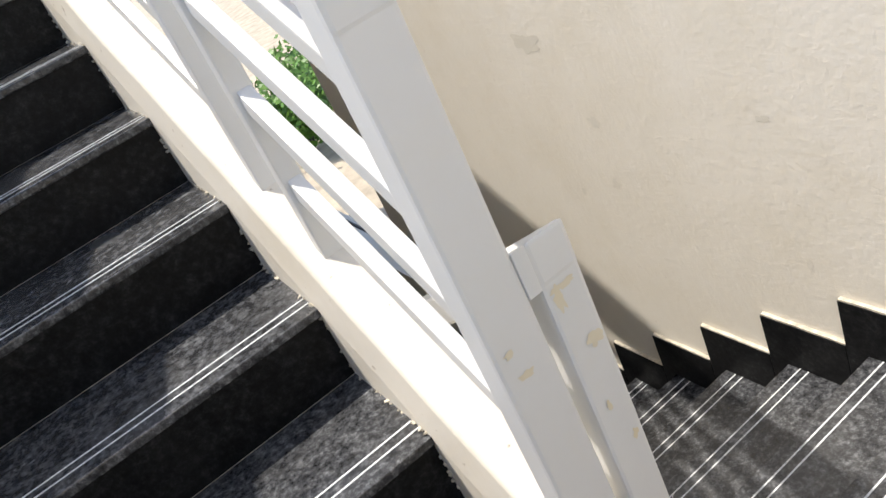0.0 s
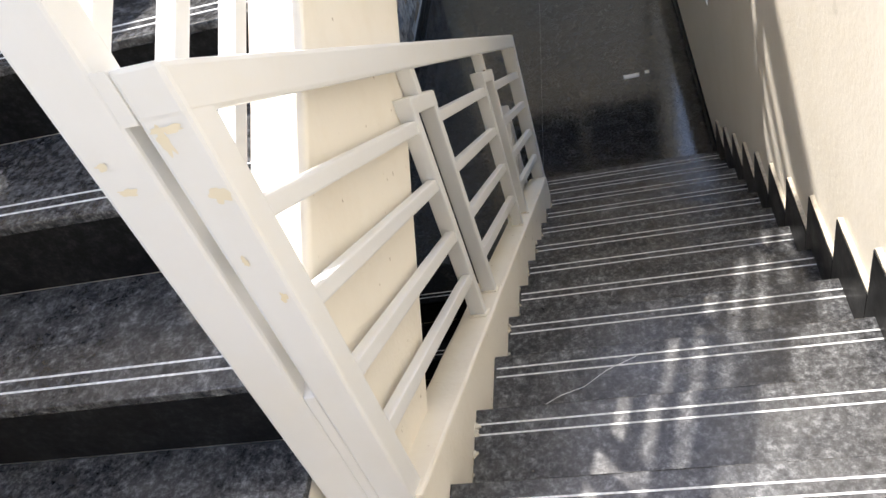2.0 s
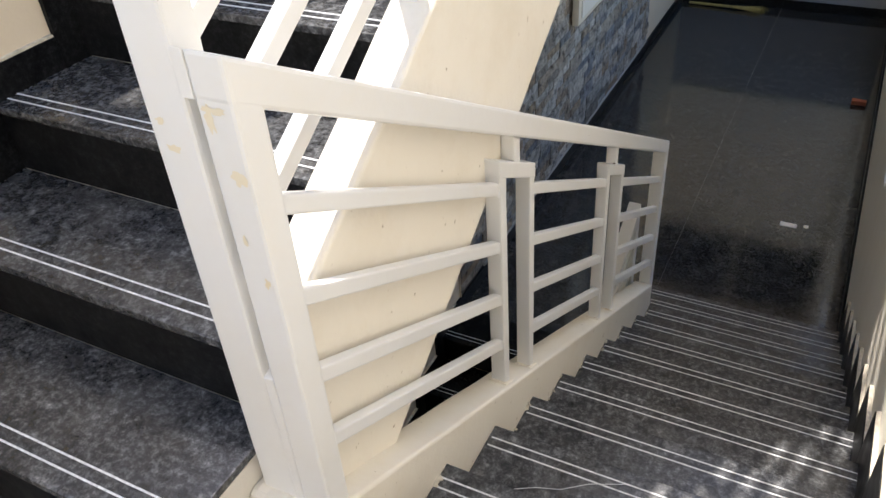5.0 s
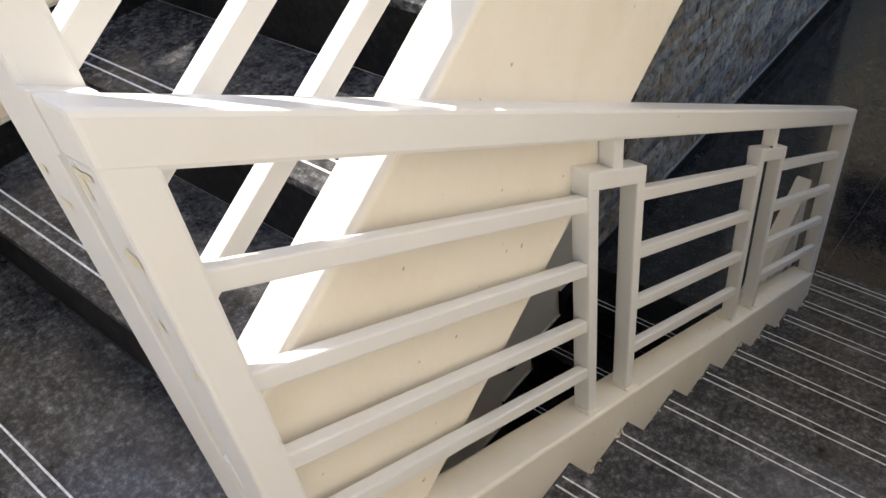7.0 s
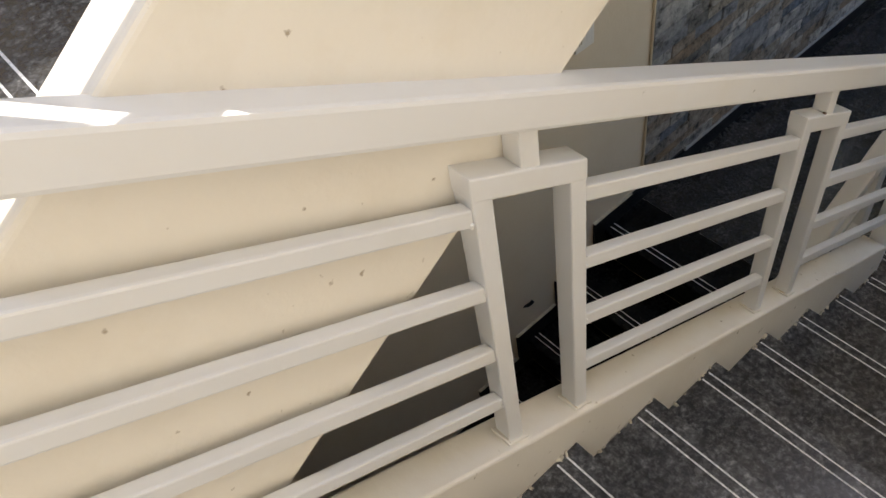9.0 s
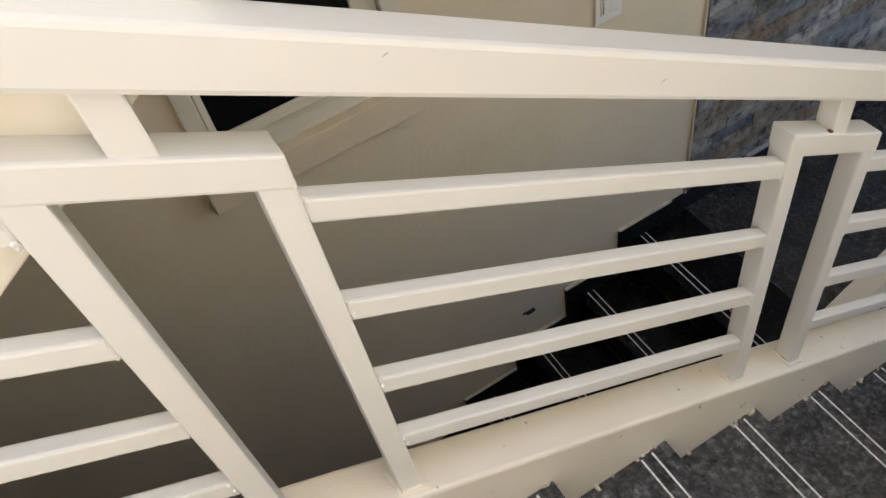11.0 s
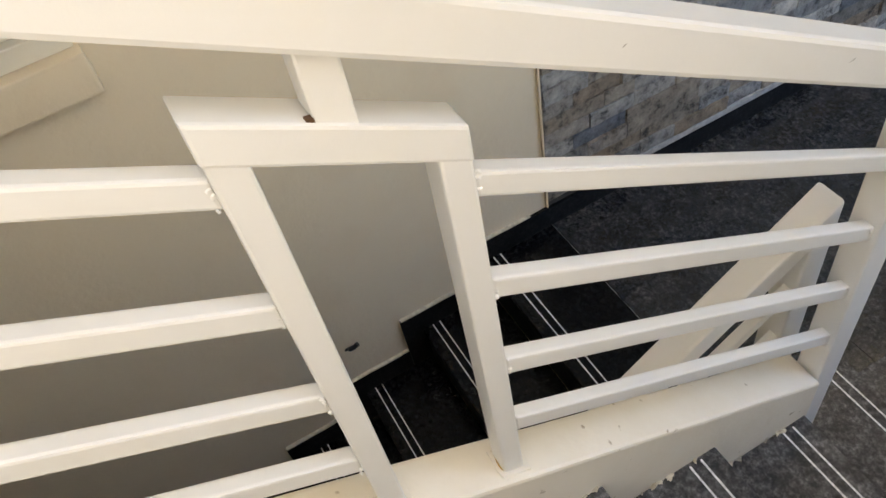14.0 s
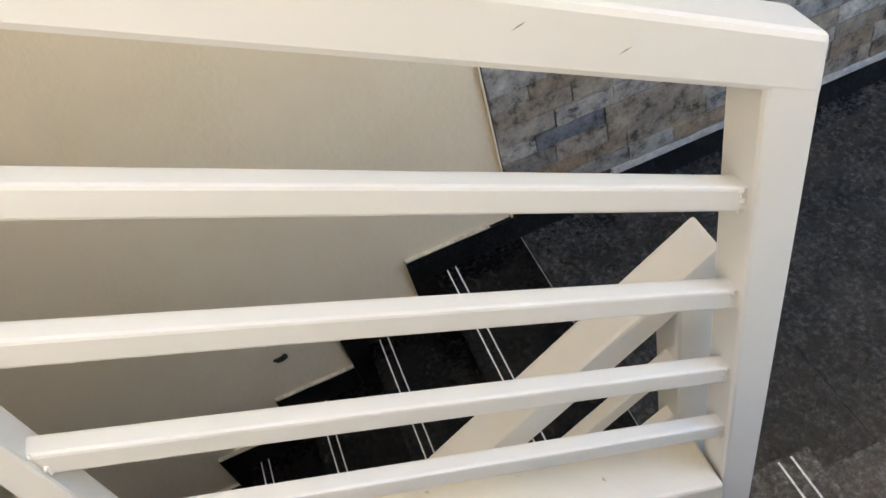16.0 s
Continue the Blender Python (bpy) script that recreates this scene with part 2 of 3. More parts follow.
part("floor_bed", box(XW, -0.044, 2.06, 3.1, L1 - 0.2, L1 - 0.004), MORTAR, fl)
FLOOR_SLABS = []
yy = 2.802
for ln in (1.2, 1.0, 1.0, 1.0, 1.1):
    for xa, xb in ((XW, -0.049), (-0.048, XE)):
        FLOOR_SLABS.append((xa, xb, yy, min(Y_END, yy + ln) - 0.001))
    yy += ln
FLOOR_SLABS.append((XW, -0.044, 2.337, 2.8))

# skirting along the hall walls
for x0, x1, ya, yb in ((XW, XW + 0.014, 2.04, Y_END), (XE - 0.014, XE, 2.88, Y_END)):
    setting("baseboard", box(x0, x1, ya, yb, L1, L1 + 0.098, 0.003), GRANITE_SIDE, "black granite skirting of the hall", "skirting")
setting("baseboard", box(XW + 0.014, XE - 0.014, Y_END - 0.014, Y_END, L1, L1 + 0.098, 0.003), GRANITE_SIDE, "black granite skirting of the hall", "skirting")


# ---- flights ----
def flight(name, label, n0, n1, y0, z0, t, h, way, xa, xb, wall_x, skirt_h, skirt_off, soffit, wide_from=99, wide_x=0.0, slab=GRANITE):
    """Steps with nosings at (y0 + i*t*way, z0 - or + i*h); the flight falls where h < 0, in the direction way."""
    top = new(name)
    tagged(top, label, "stairs", kind="structure")
    down = h < 0
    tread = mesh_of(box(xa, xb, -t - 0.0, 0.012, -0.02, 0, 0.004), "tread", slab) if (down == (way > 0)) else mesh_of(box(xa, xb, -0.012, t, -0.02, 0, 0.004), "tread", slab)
    s = 1 if (down == (way > 0)) else -1
    ra, rb = sorted((0.0, -0.016 * s))
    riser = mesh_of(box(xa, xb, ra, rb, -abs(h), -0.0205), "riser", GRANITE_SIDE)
    line = mesh_of(box(xa + 0.008, xb - 0.004, -0.0021, 0.0021, -0.001, 0.001), "groove_line", LINE)
    for i in range(n0, n1):
        y, z = y0 + i * t * way, z0 + i * h
        wide = i >= wide_from
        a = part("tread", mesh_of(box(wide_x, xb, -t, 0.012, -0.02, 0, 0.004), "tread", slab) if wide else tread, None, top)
        a.location = (0, y, z)
        for k in (0.03, 0.058):
            g = part("groove_line", mesh_of(box(wide_x + 0.008, xb - 0.004, -0.0021, 0.0021, -0.001, 0.001), "groove_line", LINE) if wide else line, None, a)
            g.location = (0, -s * k, 0)
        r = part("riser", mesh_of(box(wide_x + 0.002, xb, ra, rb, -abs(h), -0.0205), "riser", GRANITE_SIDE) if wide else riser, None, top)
        r.location = (0, y, z)
    # solid under the steps
    out = []
    for i in range(n0, n1):
        y, z = y0 + i * t * way, z0 + i * h
        back = y - s * t
        pair = [(back + s * 0.0, z - 0.021), (y - s * 0.017, z - 0.021)]
        out += pair if down else pair[::-1]
    ya, za = out[0]
    yb, zb = out[-1]
    out += [(yb, zb - soffit), (ya, za - soffit)]
    part("flight_body", prism(out, xa + 0.001, xb - 0.001), CREAM if name == "flight_up" else BEIGE, top)
    # stepped skirting on the wall
    if wall_x is not None:
        for i in range(n0, n1):
            y, z = y0 + i * t * way, z0 + i * h
            c0, c1 = sorted((y - s * (t - skirt_off), y + s * skirt_off))
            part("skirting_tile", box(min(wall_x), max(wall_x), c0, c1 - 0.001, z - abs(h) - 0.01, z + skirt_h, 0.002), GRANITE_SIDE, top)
            away = 0.003 if wall_x[0] == XW else 0.0
            lip = box(min(wall_x) + (0.0 if away else 0.003), max(wall_x) - away, c0 + 0.002, c1 - 0.003, z + skirt_h, z + skirt_h + 0.0055)
            part("mortar_line", roughen(lip, 0.0022, 30, 4), PUTTY, top, "rough pale mortar line")
    return top


CA = 0.062
flight("flight_down", "black granite steps with twin white grooves going down", -1, 11, 0.0, 0.0, TA, -HA, 1, CA, XE - 0.001, (XE - 0.016, XE), 0.17, 0.077, 0.16, 9, -0.042)
flight("flight_up", "black granite steps with twin white grooves going up", -2, 10, 0.01, 0.757, TU, HU, 1, XW + 0.001, -0.124, (XW, XW + 0.016), 0.085, 0.084, 0.2)
flight("flight_lower", "black granite steps descending below in shade", 0, 10, 2.05, L1, TB, -HB, -1, XW + 0.001, -0.131, (XW, XW + 0.016), 0.1, 0.084, 0.16, slab=GRANITE_SHADED)
setting("floor_top", box(XW, XE, 3.02, 3.66, 2.705, 2.737), GRANITE, "black granite upper floor edge", "floor")


def kerb(name, label, x0, x1, ya, yb, z_at0, slope, deep, foot=None):
    o = [(ya, z_at0 + slope * ya), (yb, z_at0 + slope * yb), (yb, z_at0 + slope * yb - deep), (ya, z_at0 + slope * ya - deep)]
    bm = prism(o, x0, x1)
    for v in bm.verts:
        if foot is not None and v.co.x > x1 - 1e-4 and v.co.z < z_at0 + slope * v.co.y - deep / 2:
            v.co.x = foot
    long_edges = [q for q in bm.edges if abs((q.verts[0].co - q.verts[1].co).y) > 0.5]
    bmesh.ops.subdivide_edges(bm, edges=long_edges, cuts=40, use_grid_fill=True)
    keep = [q for q in bm.edges if len(q.link_faces) == 2 and q.calc_face_angle(0) > 0.6]
    bmesh.ops.bevel(bm, geom=keep, offset=0.007, segments=2, affect="EDGES", profile=0.5)
    roughen(bm, 0.0012, 5)
    return setting(name, bm, CURB, label, "kerb")


kerb("kerb_down", "cream painted plaster kerb under the railing, edges chipped", -0.03, CA, -0.38, 2.266, 0.112, -0.568, 0.34)


def string_beam(name, label, ya, yb, z_at0, slope, under0, under_slope):
    """Kerb and slab edge of the upper flight in one: a leaning inner face down to the treads, a plumb outer face."""
    bm = bmesh.new()
    ends = []
    for y in (ya, yb):
        t, u = z_at0 + slope * y, under0 + under_slope * y
        ends.append([bm.verts.new(p) for p in ((-0.076, y, t), (-0.112, y, t - 0.03), (-0.126, y, t - 0.15), (-0.126, y, u), (0.003, y, u), (0.0, y, t))])
    a, b = ends
    bm.faces.new(a)
    bm.faces.new(b[::-1])
    for i in range(6):
        bm.faces.new((a[i], b[i], b[(i + 1) % 6], a[(i + 1) % 6]))
    bmesh.ops.recalc_face_normals(bm, faces=bm.faces)
    long_edges = [q for q in bm.edges if abs((q.verts[0].co - q.verts[1].co).y) > 0.5]
    bmesh.ops.subdivide_edges(bm, edges=long_edges, cuts=60, use_grid_fill=True)
    keep = [q for q in bm.edges if len(q.link_faces) == 2 and q.calc_face_angle(0) > 0.4]
    bmesh.ops.bevel(bm, geom=keep, offset=0.008, segments=3, affect="EDGES", profile=0.5)
    roughen(bm, 0.0022, 5)
    return setting(name, bm, CURB, label, "kerb")


string_beam("kerb_up", "cream painted plaster kerb and slab edge of the upper flight", -0.33, 3.15, 0.906, 0.622, 0.222, 0.655)
kerb("kerb_lower", "cream painted kerb of the lowest flight in shade", -0.13, -0.052, -0.6, 2.24, -1.69 - 0.656 * 2.0, 0.656, 0.3)


# ---- railings ----
def bar(y0, z0, y1, z1, x0, x1, thick, bevel=0.004):
    """A square tube between two plumb ends; z is its upper edge."""
    return prism([(y0, z0), (y1, z1), (y1, z1 - thick), (y0, z0 - thick)], x0, x1, bevel)


def railing(label, xa, xb, ya, yb, zb0, slope, drop, inserts, posts, offsets, cap=0.068, thick=0.036, deep=0.024):
    """zb0: the handrail's lower edge at y = 0; drop: from there to the kerb; inserts: (y0, y1) of the hoop frames."""
    top = empty("railing", label, "railing", group="stair railings", at=(0, (ya + yb) / 2, zb0 + slope * (ya + yb) / 2 - drop))
    off = Vector(top.location)

    def put(name, bm, mat, lab=""):
        bmesh.ops.translate(bm, verts=bm.verts, vec=-off)
        return part(name, bm, mat, top, lab)

    zb = lambda y: zb0 + slope * y
    xm = (xa + xb) / 2
    put("handrail", bar(ya, zb(ya) + cap, yb, zb(yb) + cap, xa, xb, cap, 0.007), RAIL)
    tx0, tx1 = xb - 0.05, xb - 0.006
    spans, last = [], ya + 0.03
    for p, q in inserts:
        spans.append((last, p))
        last = q
    spans.append((last, yb - 0.03))
    for p, q in spans:
        for d in offsets:
            put("bar", bar(p - 0.002, zb(p) - d, q + 0.002, zb(q) - d, tx1 - 0.005 - deep, tx1 - 0.005, thick, 0.004), RAIL)
    for p, q in inserts:
        gap = 0.069
        put("hoop_top", bar(p, zb(p) - gap, q, zb(q) - gap, tx0, tx1, 0.046, 0.004), RAIL)
        m0, m1 = (p + q) / 2 - 0.018, (p + q) / 2 + 0.018
        put("stub", prism([(m0, zb(m0) + 0.01), (m1, zb(m1) + 0.01), (m1, zb(m1) - gap - 0.002), (m0, zb(m0) - gap - 0.002)], tx0 + 0.004, tx1 - 0.004, 0.003), RAIL)
        if p > 1.0:
            put("weld_stain", prism([(m0 - 0.006, zb(m0 - 0.006) - gap + 0.0015), (m0 + 0.001, zb(m0) - gap + 0.004), (m0 + 0.001, zb(m0) - gap - 0.001), (m0 - 0.006, zb(m0) - gap - 0.001)], tx1 - 0.011, tx1 - 0.004), RUSTDARK, "dark rust at the weld")
        for a, b in ((p + 0.0015, p + 0.036), (q - 0.036, q - 0.0015)):
            put("leg", prism([(a, zb(a) - gap - 0.03), (b, zb(b) - gap - 0.03), (b, zb(b) - drop - 0.05), (a, zb(a) - drop - 0.05)], tx0 + 0.001, tx1 - 0.001, 0.004), RAIL)
    for x0, x1, p, q, low, high in posts:
        put("post", prism([(p, high[0]), (q, high[1]), (q, low), (p, low)], x0, x1, 0.006), RAIL)
    return top


ZA = 1.112 - 0.574 * 0.333
BARS = (0.131, 0.303, 0.475, 0.637)
ra = railing("ivory enamelled steel railing down the stairs, rust spots", -0.012, 0.05, -0.388, 2.332, ZA, -0.574, 0.80,
             [(0.406, 0.628), (1.33, 1.556)],
             [(-0.012, 0.0495, -0.387, -0.332, 0.22, (ZA + 0.24, ZA + 0.21)), (-0.0115, 0.0495, 2.272, 2.3315, -1.47, (-0.35, -0.39))], BARS)
rn = railing("ivory enamelled steel railing up the stairs, sunlit", -0.108, -0.03, -0.387, 3.15, 1.747, 0.605, 0.87,
             [(0.225, 0.445), (1.145, 1.365), (2.065, 2.285)],
             [(-0.1075, -0.0305, -0.386, -0.331, 0.31, (1.56, 1.59)), (-0.1075, -0.0305, 3.094, 3.149, 2.6, (3.64, 3.67))], (0.134, 0.319, 0.494, 0.669), thick=0.041, deep=0.029)
rl = railing("ivory enamelled steel railing of the lowest flight", -0.11, -0.045, -0.6, 2.305, -0.78 - 0.656 * 2.305, 0.656, 0.84,
             [(1.22, 1.44), (0.3, 0.52)],
             [(-0.1095, -0.0455, 2.245, 2.304, L1, (-0.75, -0.73))], BARS)
fillet = prism([(-0.3865, 0.3), (-0.3325, 0.3), (-0.3325, 0.66), (-0.3865, 0.64)], -0.031, -0.011, 0.004)
bmesh.ops.translate(fillet, verts=fillet.verts, vec=-Vector(ra.location))
part("filler_plate", fillet, RAIL, ra)
conn = prism([(-0.3885, ZA + 0.2225), (-0.332, ZA + 0.1905), (-0.332, ZA + 0.258), (-0.3885, ZA + 0.2905)], -0.031, -0.0115, 0.001)
bmesh.ops.translate(conn, verts=conn.verts, vec=-Vector(ra.location))
part("joint_plate", conn, RAIL, ra)
top_rail = railing("ivory steel railing along the upper floor edge", -0.105, -0.043, 3.151, 3.66, 3.653, 0.0, 0.93, [], [(-0.1, -0.05, 3.61, 3.655, 2.72, (3.7, 3.7))], (0.134, 0.319, 0.494, 0.669))

# ---- window in the side wall ----
wi = empty("window_1", "small cream framed window with dark glass", "window", kind="structure", at=(XW, (W0 + W1) / 2, WB))
for nm, b in (("window_frame", (W0, W1, WB, WB + 0.05)), ("window_frame", (W0, W1, WT - 0.05, WT)), ("window_frame", (W0, W0 + 0.05, WB + 0.05, WT - 0.05)), ("window_frame", (W1 - 0.05, W1, WB + 0.05, WT - 0.05))):
    o = part(nm, box(XW - 0.06, XW + 0.012, b[0], b[1], b[2], b[3], 0.004), TRIM)
    o.parent = wi
    o.matrix_parent_inverse = Matrix.Translation(-Vector(wi.location))
G0, G1, GB, GT = W0 + 0.052, W1 - 0.052, WB + 0.052, WT - 0.052
for b in ((G0, G1, GB, GB + 0.036), (G0, G1, GT - 0.036, GT), (G0, G0 + 0.02, GB + 0.036, GT - 0.036), (G1 - 0.07, G1, GB + 0.036, GT - 0.036)):
    o = part("sash", box(XW - 0.06, XW - 0.012, b[0], b[1], b[2], b[3], 0.006), TRIM)
    o.parent = wi
    o.matrix_parent_inverse = Matrix.Translation(-Vector(wi.location))
# Dark sheet added behind the sash, so the shaded seams read dark.
o = part("backing", box(XW - 0.075, XW - 0.062, W0 + 0.004, W1 - 0.004, WB + 0.004, WT - 0.004), DARKGLASS)
o.parent = wi
o.matrix_parent_inverse = Matrix.Translation(-Vector(wi.location))
o = part("pane", box(XW - 0.03, XW - 0.02, G0 + 0.01, G1 - 0.05, GB + 0.02, GT - 0.02), DARKGLASS)
o.parent = wi
o.matrix_parent_inverse = Matrix.Translation(-Vector(wi.location))
o = part("window_sill", box(XW + 0.001, XW + 0.045, W0 - 0.03, W1 + 0.01, WB - 0.105, WB - 0.001, 0.006), BEIGE)
o.parent = wi
o.matrix_parent_inverse = Matrix.Translation(-Vector(wi.location))


def at_home(parent, name, bm, mat, label=""):
    o = part(name, bm, mat, None, label)
    o.parent = parent
    o.matrix_parent_inverse = Matrix.Translation(-Vector(parent.location))
    return o


# ---- panel box on the stone wall ----
pbx = empty("panel_box", "cream metal electrical panel box on the stone wall", "panel box", at=(XW + 0.03, 4.2, -0.64))
part("body", box(0, 0.05, 0.0, 0.56, 0.0, 0.62, 0.006), TRIM, pbx)
part("door", box(0.051, 0.062, 0.045, 0.515, 0.045, 0.575, 0.004), SWITCHMAT, pbx)
part("latch", box(0.0625, 0.075, 0.475, 0.495, 0.29, 0.33, 0.003), BLACKPIPE, pbx)

# ---- light switch ----
sw = empty("light_switch", "ivory plastic light switch plate on the beige wall", "light switch", at=(XW, 1.9, -0.53))
at_home(sw, "plate", box(XW, XW + 0.011, 1.847, 1.951, -0.598, -0.46, 0.004), SWITCHMAT)
at_home(sw, "surround", box(XW + 0.0105, XW + 0.014, 1.866, 1.932, -0.57, -0.488, 0.003), SWITCHMAT)
rk = box(XW + 0.013, XW + 0.02, 1.872, 1.898, -0.562, -0.496, 0.003)
at_home(sw, "rocker", rk, SWITCHMAT)
at_home(sw, "rocker", box(XW + 0.013, XW + 0.018, 1.9, 1.926, -0.562, -0.496, 0.003), SWITCHMAT)


def tube(points, radius, sides=10):
    bm = bmesh.new()
    rings = []
    for i, p in enumerate(points):
        p = Vector(p)
        d = (Vector(points[min(i + 1, len(points) - 1)]) - Vector(points[max(i - 1, 0)])).normalized()
        a = d.orthogonal().normalized()
        b = d.cross(a)
        rings.append([bm.verts.new(p + (a * math.cos(k) + b * math.sin(k)) * radius) for k in (2 * math.pi * j / sides for j in range(sides))])
    for q, w2 in zip(rings, rings[1:]):
        for j in range(sides):
            bm.faces.new((q[j], q[(j + 1) % sides], w2[(j + 1) % sides], w2[j]))
    bm.faces.new(rings[0][::-1])
    bm.faces.new(rings[-1])
    return bm


# cable stub low on the wall
tagged(part("cable_stub", tube([(XW - 0.005, 1.47, -1.882), (XW + 0.012, 1.482, -1.872), (XW + 0.02, 1.497, -1.862), (XW + 0.022, 1.512, -1.852)], 0.009), BLACKPIPE), "short black cable stub poking out of the wall", "cable")

# ---- opening in the sunny wall ----
tagged(part("window_ledge", box(XE - 0.004, XE + 0.224, O0 + 0.002, O1 - 0.002, OS, OS + 0.012, 0.003), TRIM), "white painted ledge of the wide opening", "ledge", kind="structure")
gr = empty("guard_rail", "black pipe guard rail on the window ledge", "rail", at=(XE + 0.1, (O0 + O1) / 2, OS + 0.012))
at_home(gr, "pipe", tube([(XE + 0.1, O0 + 0.001, OS + 0.12), (XE + 0.1, O1 - 0.001, OS + 0.12)], 0.013), BLACKPIPE)
for y in (3.75, 4.55, 5.35, 6.2, 7.1):
    at_home(gr, "bracket", tube([(XE + 0.1, y, OS + 0.011), (XE + 0.1, y, OS + 0.115)], 0.012, 8), TRIM)
tagged(part("stone_offcut", box(XE + 0.05, XE + 0.12, 4.75, 5.15, OS + 0.012, OS + 0.04, 0.006), PUTTY), "grey stone offcut lying on the ledge", "stone")
MAROON = plain("maroon_cloth", (0.05, 0.012, 0.016), 0.9, 0, 30, 0.4)
cl = box(XE + 0.075, XE + 0.127, 5.7, 6.15, OS + 0.02, OS + 0.14, 0.01)
tagged(part("cloth", roughen(cl, 0.018, 14, 5), MAROON), "crumpled maroon cloth hung over the guard rail", "cloth")

# ---- bits on the hall floor ----
bb = box(0.82, 0.94, 6.0, 6.055, L1, L1 + 0.04, 0.008)
tagged(part("brick_bit", roughen(bb, 0.006, 20, 2), BRICKRED), "small broken piece of red brick on the floor", "brick")
tagged(part("scrap", roughen(box(0.55, 0.66, 3.97, 4.02, L1, L1 + 0.006, 0.002), 0.003, 25, 2), SWITCHMAT), "torn white paper scrap on the dark floor", "paper")
tagged(part("scrap", roughen(box(0.70, 0.73, 4.0, 4.03, L1, L1 + 0.006, 0.002), 0.003, 25, 2), SWITCHMAT), "tiny white paper scrap on the dark floor", "paper")

# broom lying by the end wall
STRAW = plain("broom_straw", (0.34, 0.30, 0.10), 0.8, 0, 60, 0.4)
br = empty("broom", "straw broom with yellow-green bristles lying by the end wall", "broom", at=(-0.5, 7.9, L1))
bristles = bmesh.new()
g = random.Random(8)
for k in range(90):
    a = Vector((g.uniform(-0.02, 0.02), g.uniform(-0.02, 0.02), 0.03 + g.uniform(-0.012, 0.012)))
    b = Vector((0.34 + g.uniform(-0.06, 0.03), g.uniform(-0.1, 0.1), 0.02 + g.uniform(-0.016, 0.03)))
    q = Vector((0, 0.002, 0))
    u = Vector((0, 0, 0.002))
    p = [bristles.verts.new(c) for c in (a - q, a + q, a + u, b)]
    for f in ((0, 1, 3), (1, 2, 3), (2, 0, 3)):
        bristles.faces.new([p[m] for m in f])
part("bristles", bristles, STRAW, br)
part("handle", tube([(-0.5, 0.03, 0.02), (-0.25, 0.015, 0.025), (0.03, 0, 0.03)], 0.013), STRAW, br)
# ---- rough putty and rust at the newel ----
pb = box(-0.125, 0.0, -0.42, -0.36, 0.22, 0.315, 0.014)
tagged(part("plaster_lump", roughen(pb, 0.008, 22, 4), CURB), "chipped cream plaster lump at the newel foot", "plaster")


def blot(name, y_or_x, z, w2, h2, face, seed):
    """A thin uneven stain: face ('y', y) or ('x', x)."""
    bm = bmesh.new()
    c = []
    for k in range(36):
        a = 2 * math.pi * k / 36
        f = 0.7 + 0.5 * noise.noise(Vector((math.cos(a) * 1.7, math.sin(a) * 1.7, seed)))
        u, v = y_or_x + w2 * f * math.cos(a), z + h2 * f * math.sin(a)
        c.append(bm.verts.new((u, face[1], v) if face[0] == "y" else (face[1], u, v)))
    bm.faces.new(c)
    return bm


YEL = paint("yellow_rust_tint", (0.755, 0.665, 0.47), (0.77, 0.73, 0.64), 0.4, 0.05)
for i, (u, z, w2, h2) in enumerate(((0.006, 1.118, 0.011, 0.024), (-0.075, 1.06, 0.018, 0.007), (-0.085, 1.1, 0.011, 0.007), (0.03, 1.035, 0.016, 0.018), (0.018, 1.132, 0.026, 0.008), (0.034, 0.86, 0.007, 0.014), (0.012, 0.93, 0.006, 0.01))):
    at_home(ra if u > -0.03 else rn, "rust_stain", blot("stain", u, z, w2, h2, ("y", (-0.3876 if u > -0.03 else -0.3866) - 0.0002 * i), i * 3.1), YEL, "yellow rust stain")
rng = random.Random(4)
# weld beads where bars meet posts
bead = bmesh.new()
bmesh.ops.create_icosphere(bead, subdivisions=1, radius=0.0042)
bead = mesh_of(bead, "weld_bead", RAIL)
for y, s in ((0.406, -1), (0.628, 1), (1.33, -1), (1.556, 1), (2.266, -1)):
    for d in BARS:
        for k in range(5):
            z = ZA - 0.574 * y - d - 0.002 - 0.008 * k
            o = part("weld_bead", bead, None, ra)
            o.location = Vector((0.037 + rng.uniform(-0.003, 0.002), y + s * rng.uniform(0.0, 0.003), z)) - Vector(ra.location)
            o.scale = (rng.uniform(0.5, 1.1), rng.uniform(0.5, 1.1), rng.uniform(0.6, 1.2))

